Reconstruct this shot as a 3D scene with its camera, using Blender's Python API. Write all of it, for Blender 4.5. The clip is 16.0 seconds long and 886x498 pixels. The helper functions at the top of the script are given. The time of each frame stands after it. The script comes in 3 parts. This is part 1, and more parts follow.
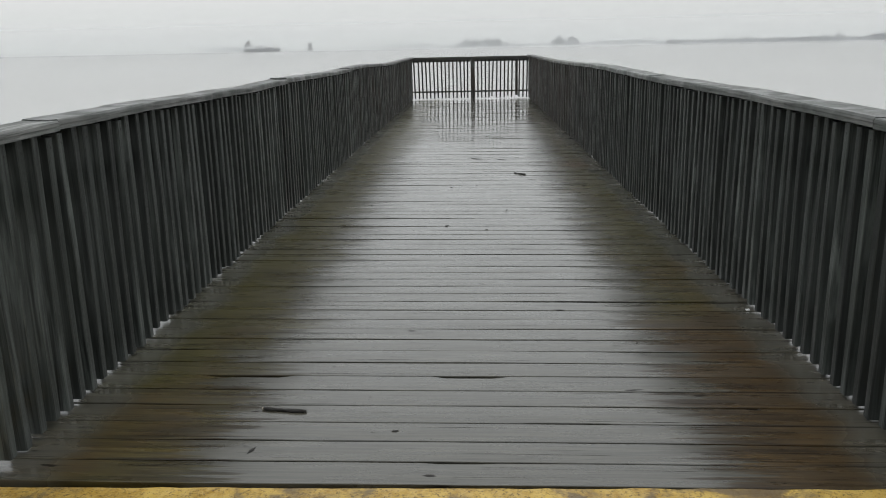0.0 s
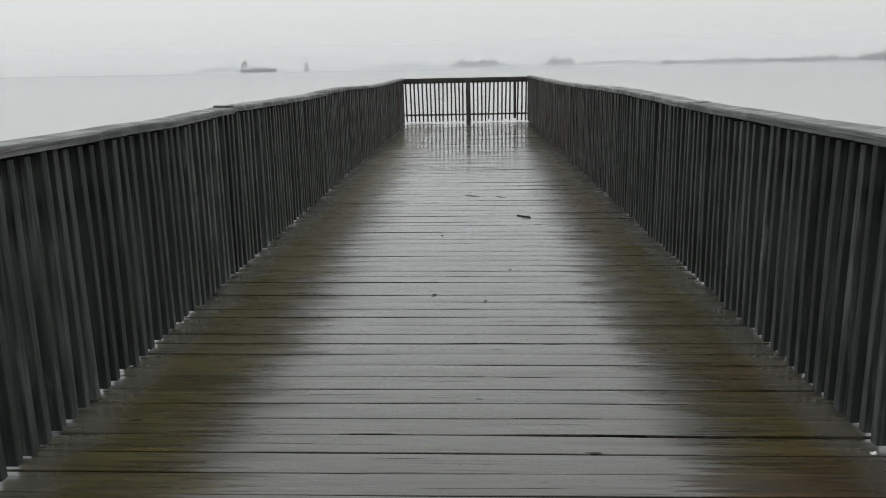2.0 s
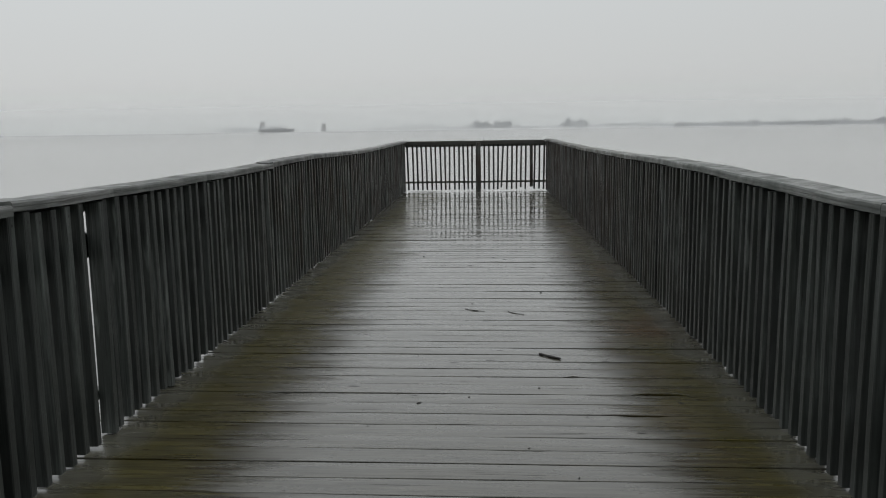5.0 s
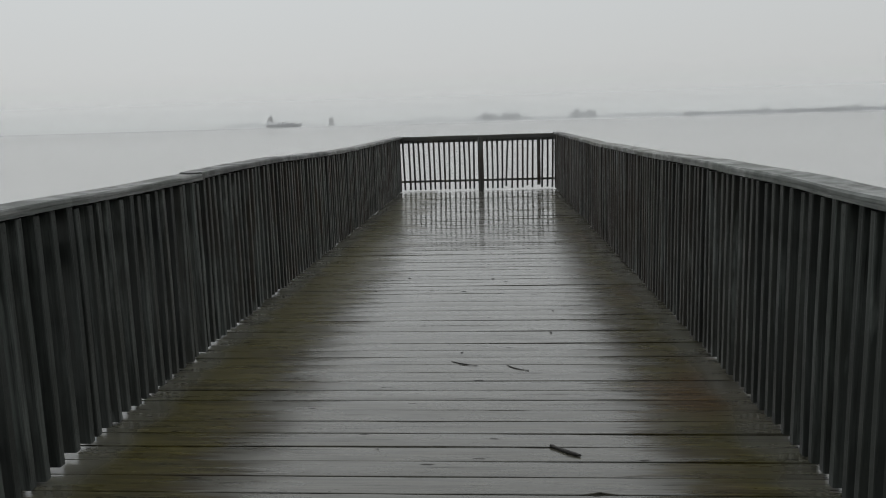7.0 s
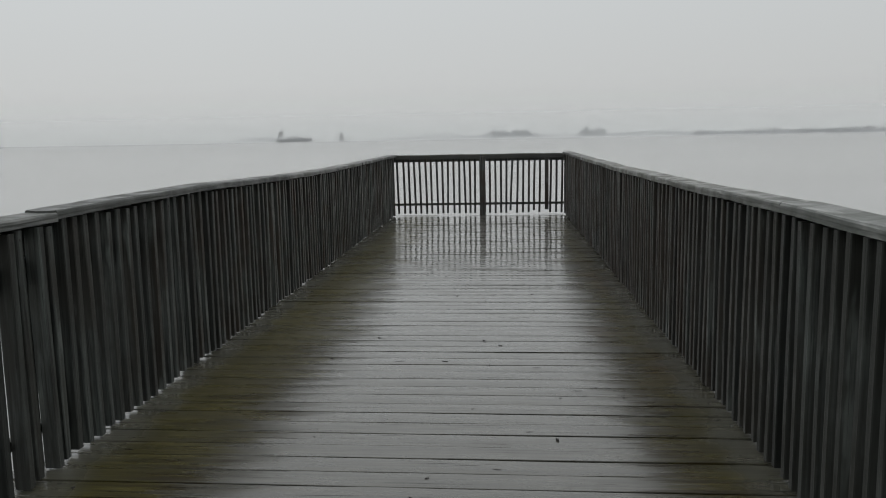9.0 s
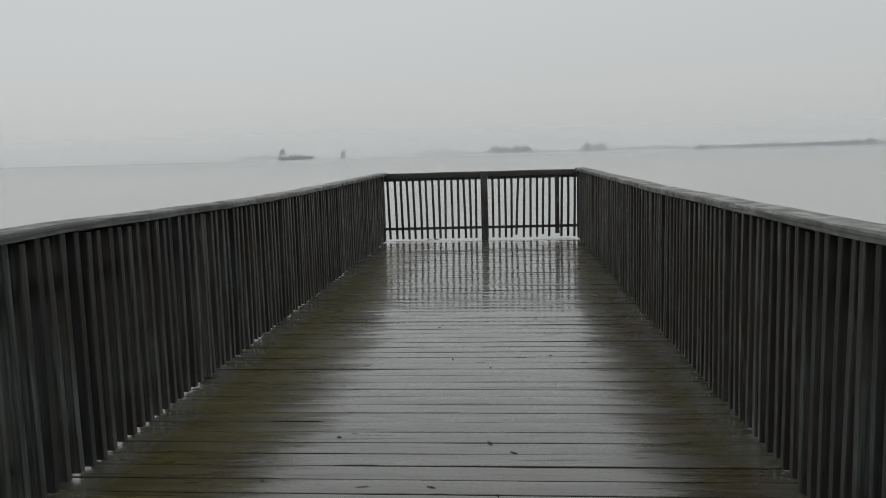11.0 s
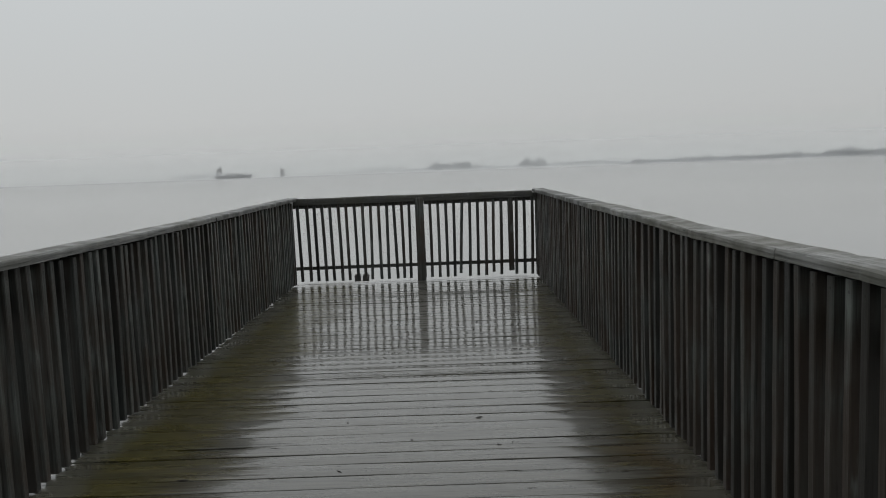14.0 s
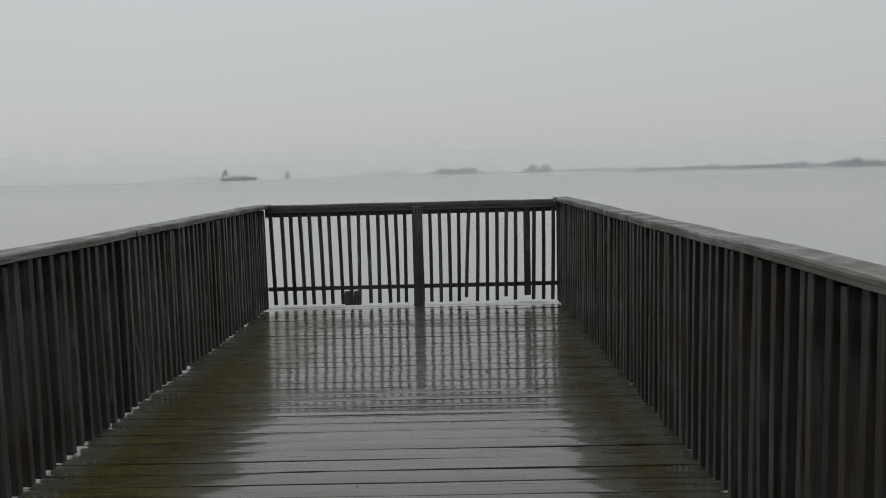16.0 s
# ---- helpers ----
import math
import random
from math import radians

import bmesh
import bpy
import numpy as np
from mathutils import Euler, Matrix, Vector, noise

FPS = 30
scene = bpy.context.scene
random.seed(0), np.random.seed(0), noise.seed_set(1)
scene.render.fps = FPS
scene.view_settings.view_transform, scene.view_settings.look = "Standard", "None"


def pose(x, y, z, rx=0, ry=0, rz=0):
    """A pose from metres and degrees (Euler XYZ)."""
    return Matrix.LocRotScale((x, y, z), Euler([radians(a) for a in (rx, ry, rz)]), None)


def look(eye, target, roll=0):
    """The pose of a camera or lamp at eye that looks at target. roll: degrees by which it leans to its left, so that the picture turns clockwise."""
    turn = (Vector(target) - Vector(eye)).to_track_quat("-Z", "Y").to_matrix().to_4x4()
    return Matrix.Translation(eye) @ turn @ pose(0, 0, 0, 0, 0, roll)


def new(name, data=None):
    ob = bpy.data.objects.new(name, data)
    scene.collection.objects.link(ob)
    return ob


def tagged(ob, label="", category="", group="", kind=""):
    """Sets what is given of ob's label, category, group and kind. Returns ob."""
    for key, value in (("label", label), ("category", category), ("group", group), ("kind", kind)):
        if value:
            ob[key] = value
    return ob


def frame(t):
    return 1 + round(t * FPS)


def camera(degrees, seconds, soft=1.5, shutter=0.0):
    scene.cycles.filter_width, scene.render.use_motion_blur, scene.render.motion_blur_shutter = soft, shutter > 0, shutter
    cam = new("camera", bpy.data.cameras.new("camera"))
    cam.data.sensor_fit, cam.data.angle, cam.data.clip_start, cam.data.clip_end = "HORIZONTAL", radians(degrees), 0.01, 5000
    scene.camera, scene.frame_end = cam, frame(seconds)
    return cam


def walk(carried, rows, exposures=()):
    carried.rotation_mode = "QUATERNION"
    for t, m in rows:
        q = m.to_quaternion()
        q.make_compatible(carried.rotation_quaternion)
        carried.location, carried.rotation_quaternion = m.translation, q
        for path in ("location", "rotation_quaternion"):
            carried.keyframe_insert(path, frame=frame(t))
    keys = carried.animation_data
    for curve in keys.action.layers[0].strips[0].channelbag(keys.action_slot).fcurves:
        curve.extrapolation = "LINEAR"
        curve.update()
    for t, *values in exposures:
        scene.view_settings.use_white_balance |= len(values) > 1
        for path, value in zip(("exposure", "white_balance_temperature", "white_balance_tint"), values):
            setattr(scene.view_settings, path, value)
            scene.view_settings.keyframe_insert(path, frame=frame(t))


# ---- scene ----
cam = camera(58.0, 16.0, soft=1.0)
PATH = [
    (0, (0.502, 0.525, 1.358), (0.424, 2.462, 0.865), -1.1),
    (0.5, (0.472, 0.819, 1.36), (0.403, 2.757, 0.871), -1.2),
    (1, (0.531, 1.164, 1.352), (0.469, 3.101, 0.857), -0.5),
    (1.5, (0.523, 1.525, 1.347), (0.457, 3.463, 0.856), -0.6),
    (2, (0.511, 1.917, 1.353), (0.443, 3.866, 0.907), -1.1),
    (2.5, (0.572, 2.322, 1.371), (0.5, 4.27, 0.921), 0.2),
    (3, (0.561, 2.709, 1.385), (0.477, 4.672, 1.014), 0.0),
    (3.5, (0.611, 3.134, 1.379), (0.518, 5.103, 1.04), 0.2),
    (4, (0.61, 3.584, 1.352), (0.511, 5.551, 1.003), -0.4),
    (4.5, (0.588, 4.041, 1.342), (0.489, 6.009, 1.0), -0.8),
    (5, (0.614, 4.488, 1.362), (0.512, 6.463, 1.061), -0.8),
    (5.2, (0.608, 4.687, 1.337), (0.505, 6.662, 1.038), -0.7),
    (7.3, (0.756, 6.122, 1.391), (0.629, 8.092, 1.072), -1.7),
    (7.5, (0.778, 6.244, 1.397), (0.647, 8.214, 1.079), -1.3),
    (8, (0.792, 6.631, 1.387), (0.656, 8.599, 1.062), -1.2),
    (8.5, (0.818, 7.042, 1.379), (0.678, 9.016, 1.092), -1.1),
    (9, (0.834, 7.472, 1.388), (0.688, 9.447, 1.11), -1.0),
    (9.5, (0.802, 7.846, 1.404), (0.642, 9.824, 1.158), -1.7),
    (9.7, (0.799, 8.024, 1.384), (0.638, 10.005, 1.156), -1.6),
    (11.8, (0.791, 9.832, 1.365), (0.667, 11.812, 1.118), -1.3),
    (12, (0.797, 10.006, 1.371), (0.705, 11.988, 1.122), -1.5),
    (12.5, (0.821, 10.46, 1.354), (0.818, 12.444, 1.103), -1.2),
    (13, (0.826, 10.866, 1.361), (0.824, 12.854, 1.139), -1.5),
    (13.5, (0.794, 11.294, 1.383), (0.796, 13.283, 1.179), -2.7),
    (14, (0.811, 11.73, 1.388), (0.805, 13.72, 1.187), -2.1),
    (14.5, (0.797, 12.143, 1.368), (0.79, 14.132, 1.161), -1.7),
    (15, (0.803, 12.572, 1.359), (0.795, 14.562, 1.157), -1.6),
    (15.5, (0.814, 12.999, 1.359), (0.803, 14.992, 1.185), -1.1),
    (16, (0.831, 13.431, 1.362), (0.815, 15.423, 1.174), -1.3),
]
walk(cam, [(t, look(eye, target, roll)) for t, eye, target, roll in PATH],
     exposures=[(0.0, 0.33), (1.5, 0.33), (3.5, 0.06), (5.0, 0.0), (9.5, -0.06), (16.0, -0.18)])


# ---- light: flat overcast daylight over a misty river ----
def build_world():
    w = bpy.data.worlds.new("overcast_sky")
    scene.world = w
    w.use_nodes = True
    nt = w.node_tree
    nt.nodes.clear()
    out = nt.nodes.new("ShaderNodeOutputWorld")
    add = nt.nodes.new("ShaderNodeAddShader")
    sky = nt.nodes.new("ShaderNodeTexSky")
    sky.sky_type, sky.sun_disc = "NISHITA", False
    sky.sun_elevation, sky.sun_rotation = radians(70), radians(20)
    sky.dust_density = 4.0
    hue = nt.nodes.new("ShaderNodeHueSaturation")
    hue.inputs["Saturation"].default_value = 0.15
    bg_sky = nt.nodes.new("ShaderNodeBackground")
    bg_sky.inputs["Strength"].default_value = 0.004
    coord = nt.nodes.new("ShaderNodeTexCoord")
    sep = nt.nodes.new("ShaderNodeSeparateXYZ")
    ramp = nt.nodes.new("ShaderNodeValToRGB")
    e = ramp.color_ramp.elements
    e[0].position, e[0].color = 0.0, (0.550, 0.560, 0.556, 1)
    e[1].position, e[1].color = 0.75, (0.80, 0.83, 0.85, 1)
    for pos, col in ((0.05, (0.545, 0.556, 0.553, 1)), (0.18, (0.570, 0.594, 0.602, 1)), (0.38, (0.65, 0.675, 0.69, 1))):
        k = e.new(pos)
        k.color = col
    bg = nt.nodes.new("ShaderNodeBackground")
    bg.inputs["Strength"].default_value = 1.04
    nt.links.new(coord.outputs["Generated"], sep.inputs[0])
    nt.links.new(sep.outputs["Z"], ramp.inputs[0])
    dull = nt.nodes.new("ShaderNodeMapRange")
    for i, v in ((1, -0.35), (2, 0.6), (3, 1.02), (4, 0.94)):
        dull.inputs[i].default_value = v
    shade = nt.nodes.new("ShaderNodeVectorMath")
    shade.operation = "SCALE"
    nt.links.new(sep.outputs["X"], dull.inputs[0])
    nt.links.new(ramp.outputs[0], shade.inputs[0])
    nt.links.new(dull.outputs[0], shade.inputs["Scale"])
    nt.links.new(shade.outputs[0], bg.inputs["Color"])
    nt.links.new(sky.outputs[0], hue.inputs["Color"])
    nt.links.new(hue.outputs[0], bg_sky.inputs["Color"])
    nt.links.new(bg.outputs[0], add.inputs[0])
    nt.links.new(bg_sky.outputs[0], add.inputs[1])
    nt.links.new(add.outputs[0], out.inputs["Surface"])


build_world()
sun_data = bpy.data.lights.new("sun", "SUN")
sun_data.energy, sun_data.angle, sun_data.color = 0.5, radians(60), (1.0, 0.97, 0.93)
sun = new("sun", sun_data)
sun.matrix_world = look((14, 40, 95), (0, 10, 0))


# ---- materials ----
class Nodes:
    """A small shorthand for node materials."""

    def __init__(self, name):
        self.mat = bpy.data.materials.new(name)
        self.mat.use_nodes = True
        self.nt = self.mat.node_tree
        self.nt.nodes.clear()
        self.out = self.add("ShaderNodeOutputMaterial")

    def add(self, kind, **props):
        n = self.nt.nodes.new(kind)
        for k, v in props.items():
            if k == "operation":
                n.operation = v
            elif k == "blend":
                n.blend_type = v
        return n

    def put(self, socket, value):
        if isinstance(value, bpy.types.NodeSocket):
            self.nt.links.new(value, socket)
        elif isinstance(value, (tuple, list)) and len(value) == 3 and socket.type == "RGBA":
            socket.default_value = (*value, 1)
        else:
            socket.default_value = value

    def math(self, op, a, b=0.0, clamp=False):
        n = self.add("ShaderNodeMath", operation=op)
        n.use_clamp = clamp
        self.put(n.inputs[0], a)
        self.put(n.inputs[1], b)
        return n.outputs[0]

    def span(self, v, lo, hi, to_lo=0.0, to_hi=1.0):
        n = self.add("ShaderNodeMapRange")
        n.interpolation_type = "SMOOTHSTEP"
        for i, x in enumerate((v, lo, hi, to_lo, to_hi)):
            self.put(n.inputs[i], x)
        return n.outputs[0]

    def mix(self, f, a, b, blend="MIX"):
        n = self.add("ShaderNodeMixRGB", blend=blend)
        self.put(n.inputs[0], f)
        self.put(n.inputs[1], a)
        self.put(n.inputs[2], b)
        return n.outputs[0]

    def coords(self, scale, world=False, shift=0.0):
        """Object (or world) coordinates, stretched, moved at random from object to object."""
        src = self.add("ShaderNodeNewGeometry").outputs["Position"] if world else self.add("ShaderNodeTexCoord").outputs["Object"]
        if shift:
            rnd = self.add("ShaderNodeObjectInfo").outputs["Random"]
            v = self.add("ShaderNodeVectorMath", operation="MULTIPLY_ADD")
            c = self.add("ShaderNodeCombineXYZ")
            for i, k in enumerate((1.0, 0.71, 0.37)):
                self.put(c.inputs[i], self.math("MULTIPLY", rnd, shift * k))
            self.put(v.inputs[0], src)
            v.inputs[1].default_value = (1, 1, 1)
            self.put(v.inputs[2], c.outputs[0])
            src = v.outputs[0]
        m = self.add("ShaderNodeMapping")
        self.put(m.inputs["Vector"], src)
        m.inputs["Scale"].default_value = scale
        return m.outputs[0]

    def noise(self, vec, scale, detail=4.0, rough=0.55, warp=0.0):
        n = self.add("ShaderNodeTexNoise")
        self.put(n.inputs["Vector"], vec)
        n.inputs["Scale"].default_value = scale
        n.inputs["Detail"].default_value = detail
        n.inputs["Roughness"].default_value = rough
        n.inputs["Distortion"].default_value = warp
        return n.outputs["Fac"]

    def bump(self, height, strength, distance, normal=None):
        n = self.add("ShaderNodeBump")
        self.put(n.inputs["Height"], height)
        n.inputs["Strength"].default_value = strength
        n.inputs["Distance"].default_value = distance
        if normal:
            self.put(n.inputs["Normal"], normal)
        return n.outputs[0]

    def principled(self, color, rough, normal=None, ior=1.45, metal=0.0, level=0.5):
        p = self.add("ShaderNodeBsdfPrincipled")
        self.put(p.inputs["Base Color"], color)
        self.put(p.inputs["Roughness"], rough)
        p.inputs["IOR"].default_value = ior
        p.inputs["Metallic"].default_value = metal
        self.put(p.inputs["Specular IOR Level"], level)
        if normal:
            self.put(p.inputs["Normal"], normal)
        self.nt.links.new(p.outputs[0], self.out.inputs["Surface"])
        return self.mat


def wet_deck_wood():
    """Rain-soaked softwood boards: grey and worn along the middle, olive algae and brown towards the railings."""
    n = Nodes("wet_deck_wood")
    along = n.coords((0.5, 14.0, 4.0), shift=37.0)
    grain = n.noise(along, 5.0, 6.0, 0.6, 0.6)
    fine = n.noise(n.coords((1.6, 90.0, 20.0), shift=11.0), 4.0, 3.0, 0.6)
    patch = n.noise(n.coords((0.9, 2.2, 1.0), world=True), 1.3, 4.0, 0.6)
    tone = n.add("ShaderNodeObjectInfo").outputs["Random"]
    grey = n.mix(n.span(grain, 0.3, 0.7), (0.032, 0.031, 0.023), (0.077, 0.073, 0.055))
    brown = n.mix(n.span(grain, 0.3, 0.7), (0.017, 0.0090, 0.0022), (0.092, 0.054, 0.015))
    olive = n.mix(n.span(grain, 0.3, 0.7), (0.017, 0.0160, 0.0028), (0.078, 0.067, 0.014))
    pos = n.add("ShaderNodeSeparateXYZ")
    n.put(pos.inputs[0], n.add("ShaderNodeNewGeometry").outputs["Position"])
    pool = n.span(pos.outputs["Y"], 13.0, 17.5)      # rain stands deeper towards the pier's end
    # strip along the railing feet where skylight gleams through the picket gaps
    foot_sheen = n.math("ABSOLUTE", n.math("SUBTRACT", pos.outputs["X"], 0.45))
    foot_sheen = n.math("ADD", foot_sheen, n.math("MULTIPLY", n.math("SUBTRACT", patch, 0.5), 0.35))
    foot_sheen = n.span(foot_sheen, 1.27, 1.43)
    # how far a spot lies outside the trodden, rain-polished middle
    left = n.math("SUBTRACT", n.span(pos.outputs["Y"], 9.0, 13.5, -0.42, -0.26), pos.outputs["X"])
    right = n.math("SUBTRACT", pos.outputs["X"], n.span(pos.outputs["Y"], 8.5, 12.5, 1.36, 1.55))
    off = n.math("MAXIMUM", left, right)
    off = n.math("ADD", off, n.math("MULTIPLY", n.math("SUBTRACT", patch, 0.5), 0.36))
    off = n.math("ADD", off, n.math("MULTIPLY", n.math("SUBTRACT", tone, 0.5), 0.26))
    finger = n.noise(n.coords((0.7, 26.0, 1.0), shift=71.0), 2.2, 5.0, 0.62)
    off = n.math("ADD", off, n.math("MULTIPLY", n.math("SUBTRACT", finger, 0.5), 1.05))
    crisp, soft = n.span(off, -0.02, 0.04), n.span(off, -0.16, 0.30)
    worn = n.math("ADD", n.math("MULTIPLY", crisp, 0.78), n.math("MULTIPLY", soft, 0.22))
    band = n.math("MULTIPLY", crisp, n.span(off, 0.18, 0.55, 1.0, 0.25))
    soak = n.math("MULTIPLY", n.span(finger, 0.49, 0.60), band)
    green = n.noise(n.coords((1.0, 0.55, 1.0), world=True), 0.9, 3.0)
    green = n.math("ADD", green, n.span(pos.outputs["X"], -0.6, 1.5, 0.17, -0.07))
    green = n.math("ADD", green, n.span(pos.outputs["Y"], 2.9, 6.0, -0.16, 0.05))
    green = n.math("ADD", green, n.span(pos.outputs["Y"], 9.0, 13.0, 0.0, 0.15))
    stain = n.mix(n.span(green, 0.36, 0.54), brown, olive)
    col = n.mix(worn, grey, stain)
    # that gleam is painted into the base colour as a paler grey
    col = n.mix(n.math("MULTIPLY", foot_sheen, 0.75), col, n.mix(0.5, grey, (0.12, 0.122, 0.105)))
    col = n.mix(n.math("MULTIPLY", n.span(tone, 0.0, 1.0), 0.25), col, (0.04, 0.037, 0.028))
    col = n.mix(n.math("MULTIPLY", soak, 0.75), col, (0.015, 0.0095, 0.005))
    col = n.mix(n.span(fine, 0.58, 0.72, 0.0, 0.18), col, (0.018, 0.015, 0.012))
    knot = n.add("ShaderNodeTexVoronoi")
    warp = n.add("ShaderNodeVectorMath", operation="MULTIPLY_ADD")
    wander = n.add("ShaderNodeTexNoise")
    n.put(wander.inputs["Vector"], n.coords((9.0, 30.0, 1.0), shift=31.0))
    wander.inputs["Scale"].default_value = 1.2
    n.put(warp.inputs[0], wander.outputs["Color"])
    warp.inputs[1].default_value = (0.14, 0.14, 0.0)
    n.put(warp.inputs[2], n.coords((1.5, 5.6, 1.0), shift=23.0))
    n.put(knot.inputs["Vector"], warp.outputs[0])
    knot.voronoi_dimensions = "2D"
    knot.inputs["Scale"].default_value = 1.0
    pick = n.add("ShaderNodeSeparateXYZ")
    n.put(pick.inputs[0], knot.outputs["Color"])
    few = n.span(pick.outputs["X"], 0.56, 0.60)
    reach = n.span(pick.outputs["Y"], 0.0, 1.0, 0.010, 0.042)
    spot = n.math("MULTIPLY", n.span(n.math("SUBTRACT", knot.outputs["Distance"], reach), -0.012, 0.012, 1.0, 0.0), few)
    ring = n.math("MULTIPLY", n.span(knot.outputs["Distance"], 0.05, 0.30, 1.0, 0.0), few)
    col = n.mix(n.math("MULTIPLY", spot, 0.75), col, (0.014, 0.010, 0.007))
    film = n.noise(n.coords((0.8, 5.0, 1.0), world=True), 2.2, 5.0, 0.62)
    rough = n.span(film, 0.35, 0.68, 0.24, 0.36)
    nrm = n.bump(grain, 0.14, 0.004)
    nrm = n.bump(fine, 0.15, 0.0015, nrm)
    nrm = n.bump(n.math("ADD", ring, n.math("MULTIPLY", spot, -0.8)), 0.25, 0.002, nrm)
    wet = n.bump(n.noise(n.coords((4.0, 7.0, 1.0), shift=19.0), 2.0, 3.0), 0.014, 0.01)
    wet = n.bump(grain, 0.04, 0.003, wet)
    # the grain stands up more where fewer feet have worn it
    aside = n.math("ABSOLUTE", n.math("SUBTRACT", pos.outputs["X"], 0.55))
    heave = n.noise(n.coords((1.3, 9.0, 1.0), shift=83.0), 2.2, 3.0, 0.6)
    wet = n.bump(heave, 0.10, 0.010, wet)
    n.put(wet.node.inputs["Strength"], n.math("MULTIPLY", n.span(aside, 0.3, 1.0, 0.03, 0.16), n.span(pool, 0.0, 1.0, 1.0, 0.35)))
    wet = n.bump(finger, 0.030, 0.006, wet)
    wet = n.bump(n.math("ADD", ring, n.math("MULTIPLY", spot, -0.8)), 0.35, 0.002, wet)
    figure = n.noise(n.coords((0.55, 11.0, 1.0), shift=61.0), 1.7, 1.5, 0.5, 0.8)
    figure = n.math("ADD", figure, n.math("MULTIPLY", ring, 0.10))
    late = n.math("SINE", n.math("MULTIPLY", figure, 95.0))
    late = n.math("MULTIPLY", n.span(late, 0.55, 0.95), n.span(patch, 0.35, 0.6, 0.4, 1.0))
    hair = n.noise(n.coords((0.8, 75.0, 1.0), shift=13.0), 1.3, 3.0, 0.6, 0.3)
    check = n.math("MAXIMUM", n.span(hair, 0.645, 0.68), n.math("MULTIPLY", spot, 0.9))
    check = n.math("MAXIMUM", check, n.math("MULTIPLY", late, 0.22))
    col = n.mix(n.math("MULTIPLY", check, 0.9), col, (0.010, 0.008, 0.006))
    mat = n.principled(col, rough, nrm, ior=1.5, level=n.math("MULTIPLY", n.span(check, 0.0, 1.0, 1.0, 0.2), n.span(worn, 0.0, 1.0, n.span(pool, 0.0, 1.0, 0.55, 0.35), n.span(pool, 0.0, 1.0, 0.36, 0.25))))
    p = n.out.inputs["Surface"].links[0].from_node
    streak = n.noise(n.coords((0.7, 30.0, 1.0), shift=53.0), 3.0, 4.0)
    matt = n.math("MAXIMUM", n.span(soft, 0.2, 1.0, 0.0, n.span(pool, 0.0, 1.0, 0.40, 0.12)),
                  n.math("MULTIPLY", n.span(aside, 0.35, 0.85, 0.0, 0.20), n.span(pool, 0.0, 1.0, 1.0, 0.1)))
    dry = n.math("MULTIPLY", n.span(worn, 0.0, 1.0, n.span(pool, 0.0, 1.0, 0.85, 1.0), n.span(pool, 0.0, 1.0, 0.42, 0.62)), n.span(soak, 0.0, 1.0, 1.0, 0.45))
    dry = n.math("MAXIMUM", dry, foot_sheen)
    film_on = n.math("MULTIPLY", n.span(streak, 0.45, 0.78, 1.0, 0.85), n.span(check, 0.0, 1.0, 1.0, 0.12))
    n.put(p.inputs["Coat Weight"], n.math("MULTIPLY", film_on, dry))
    n.put(p.inputs["Coat Roughness"], n.math("ADD", n.span(film, 0.38, 0.75, 0.004, 0.030), n.math("MULTIPLY", matt, n.span(foot_sheen, 0.0, 1.0, 1.0, 0.45))))
    p.inputs["Coat IOR"].default_value = 1.4
    n.put(p.inputs["Coat Normal"], wet)
    return mat


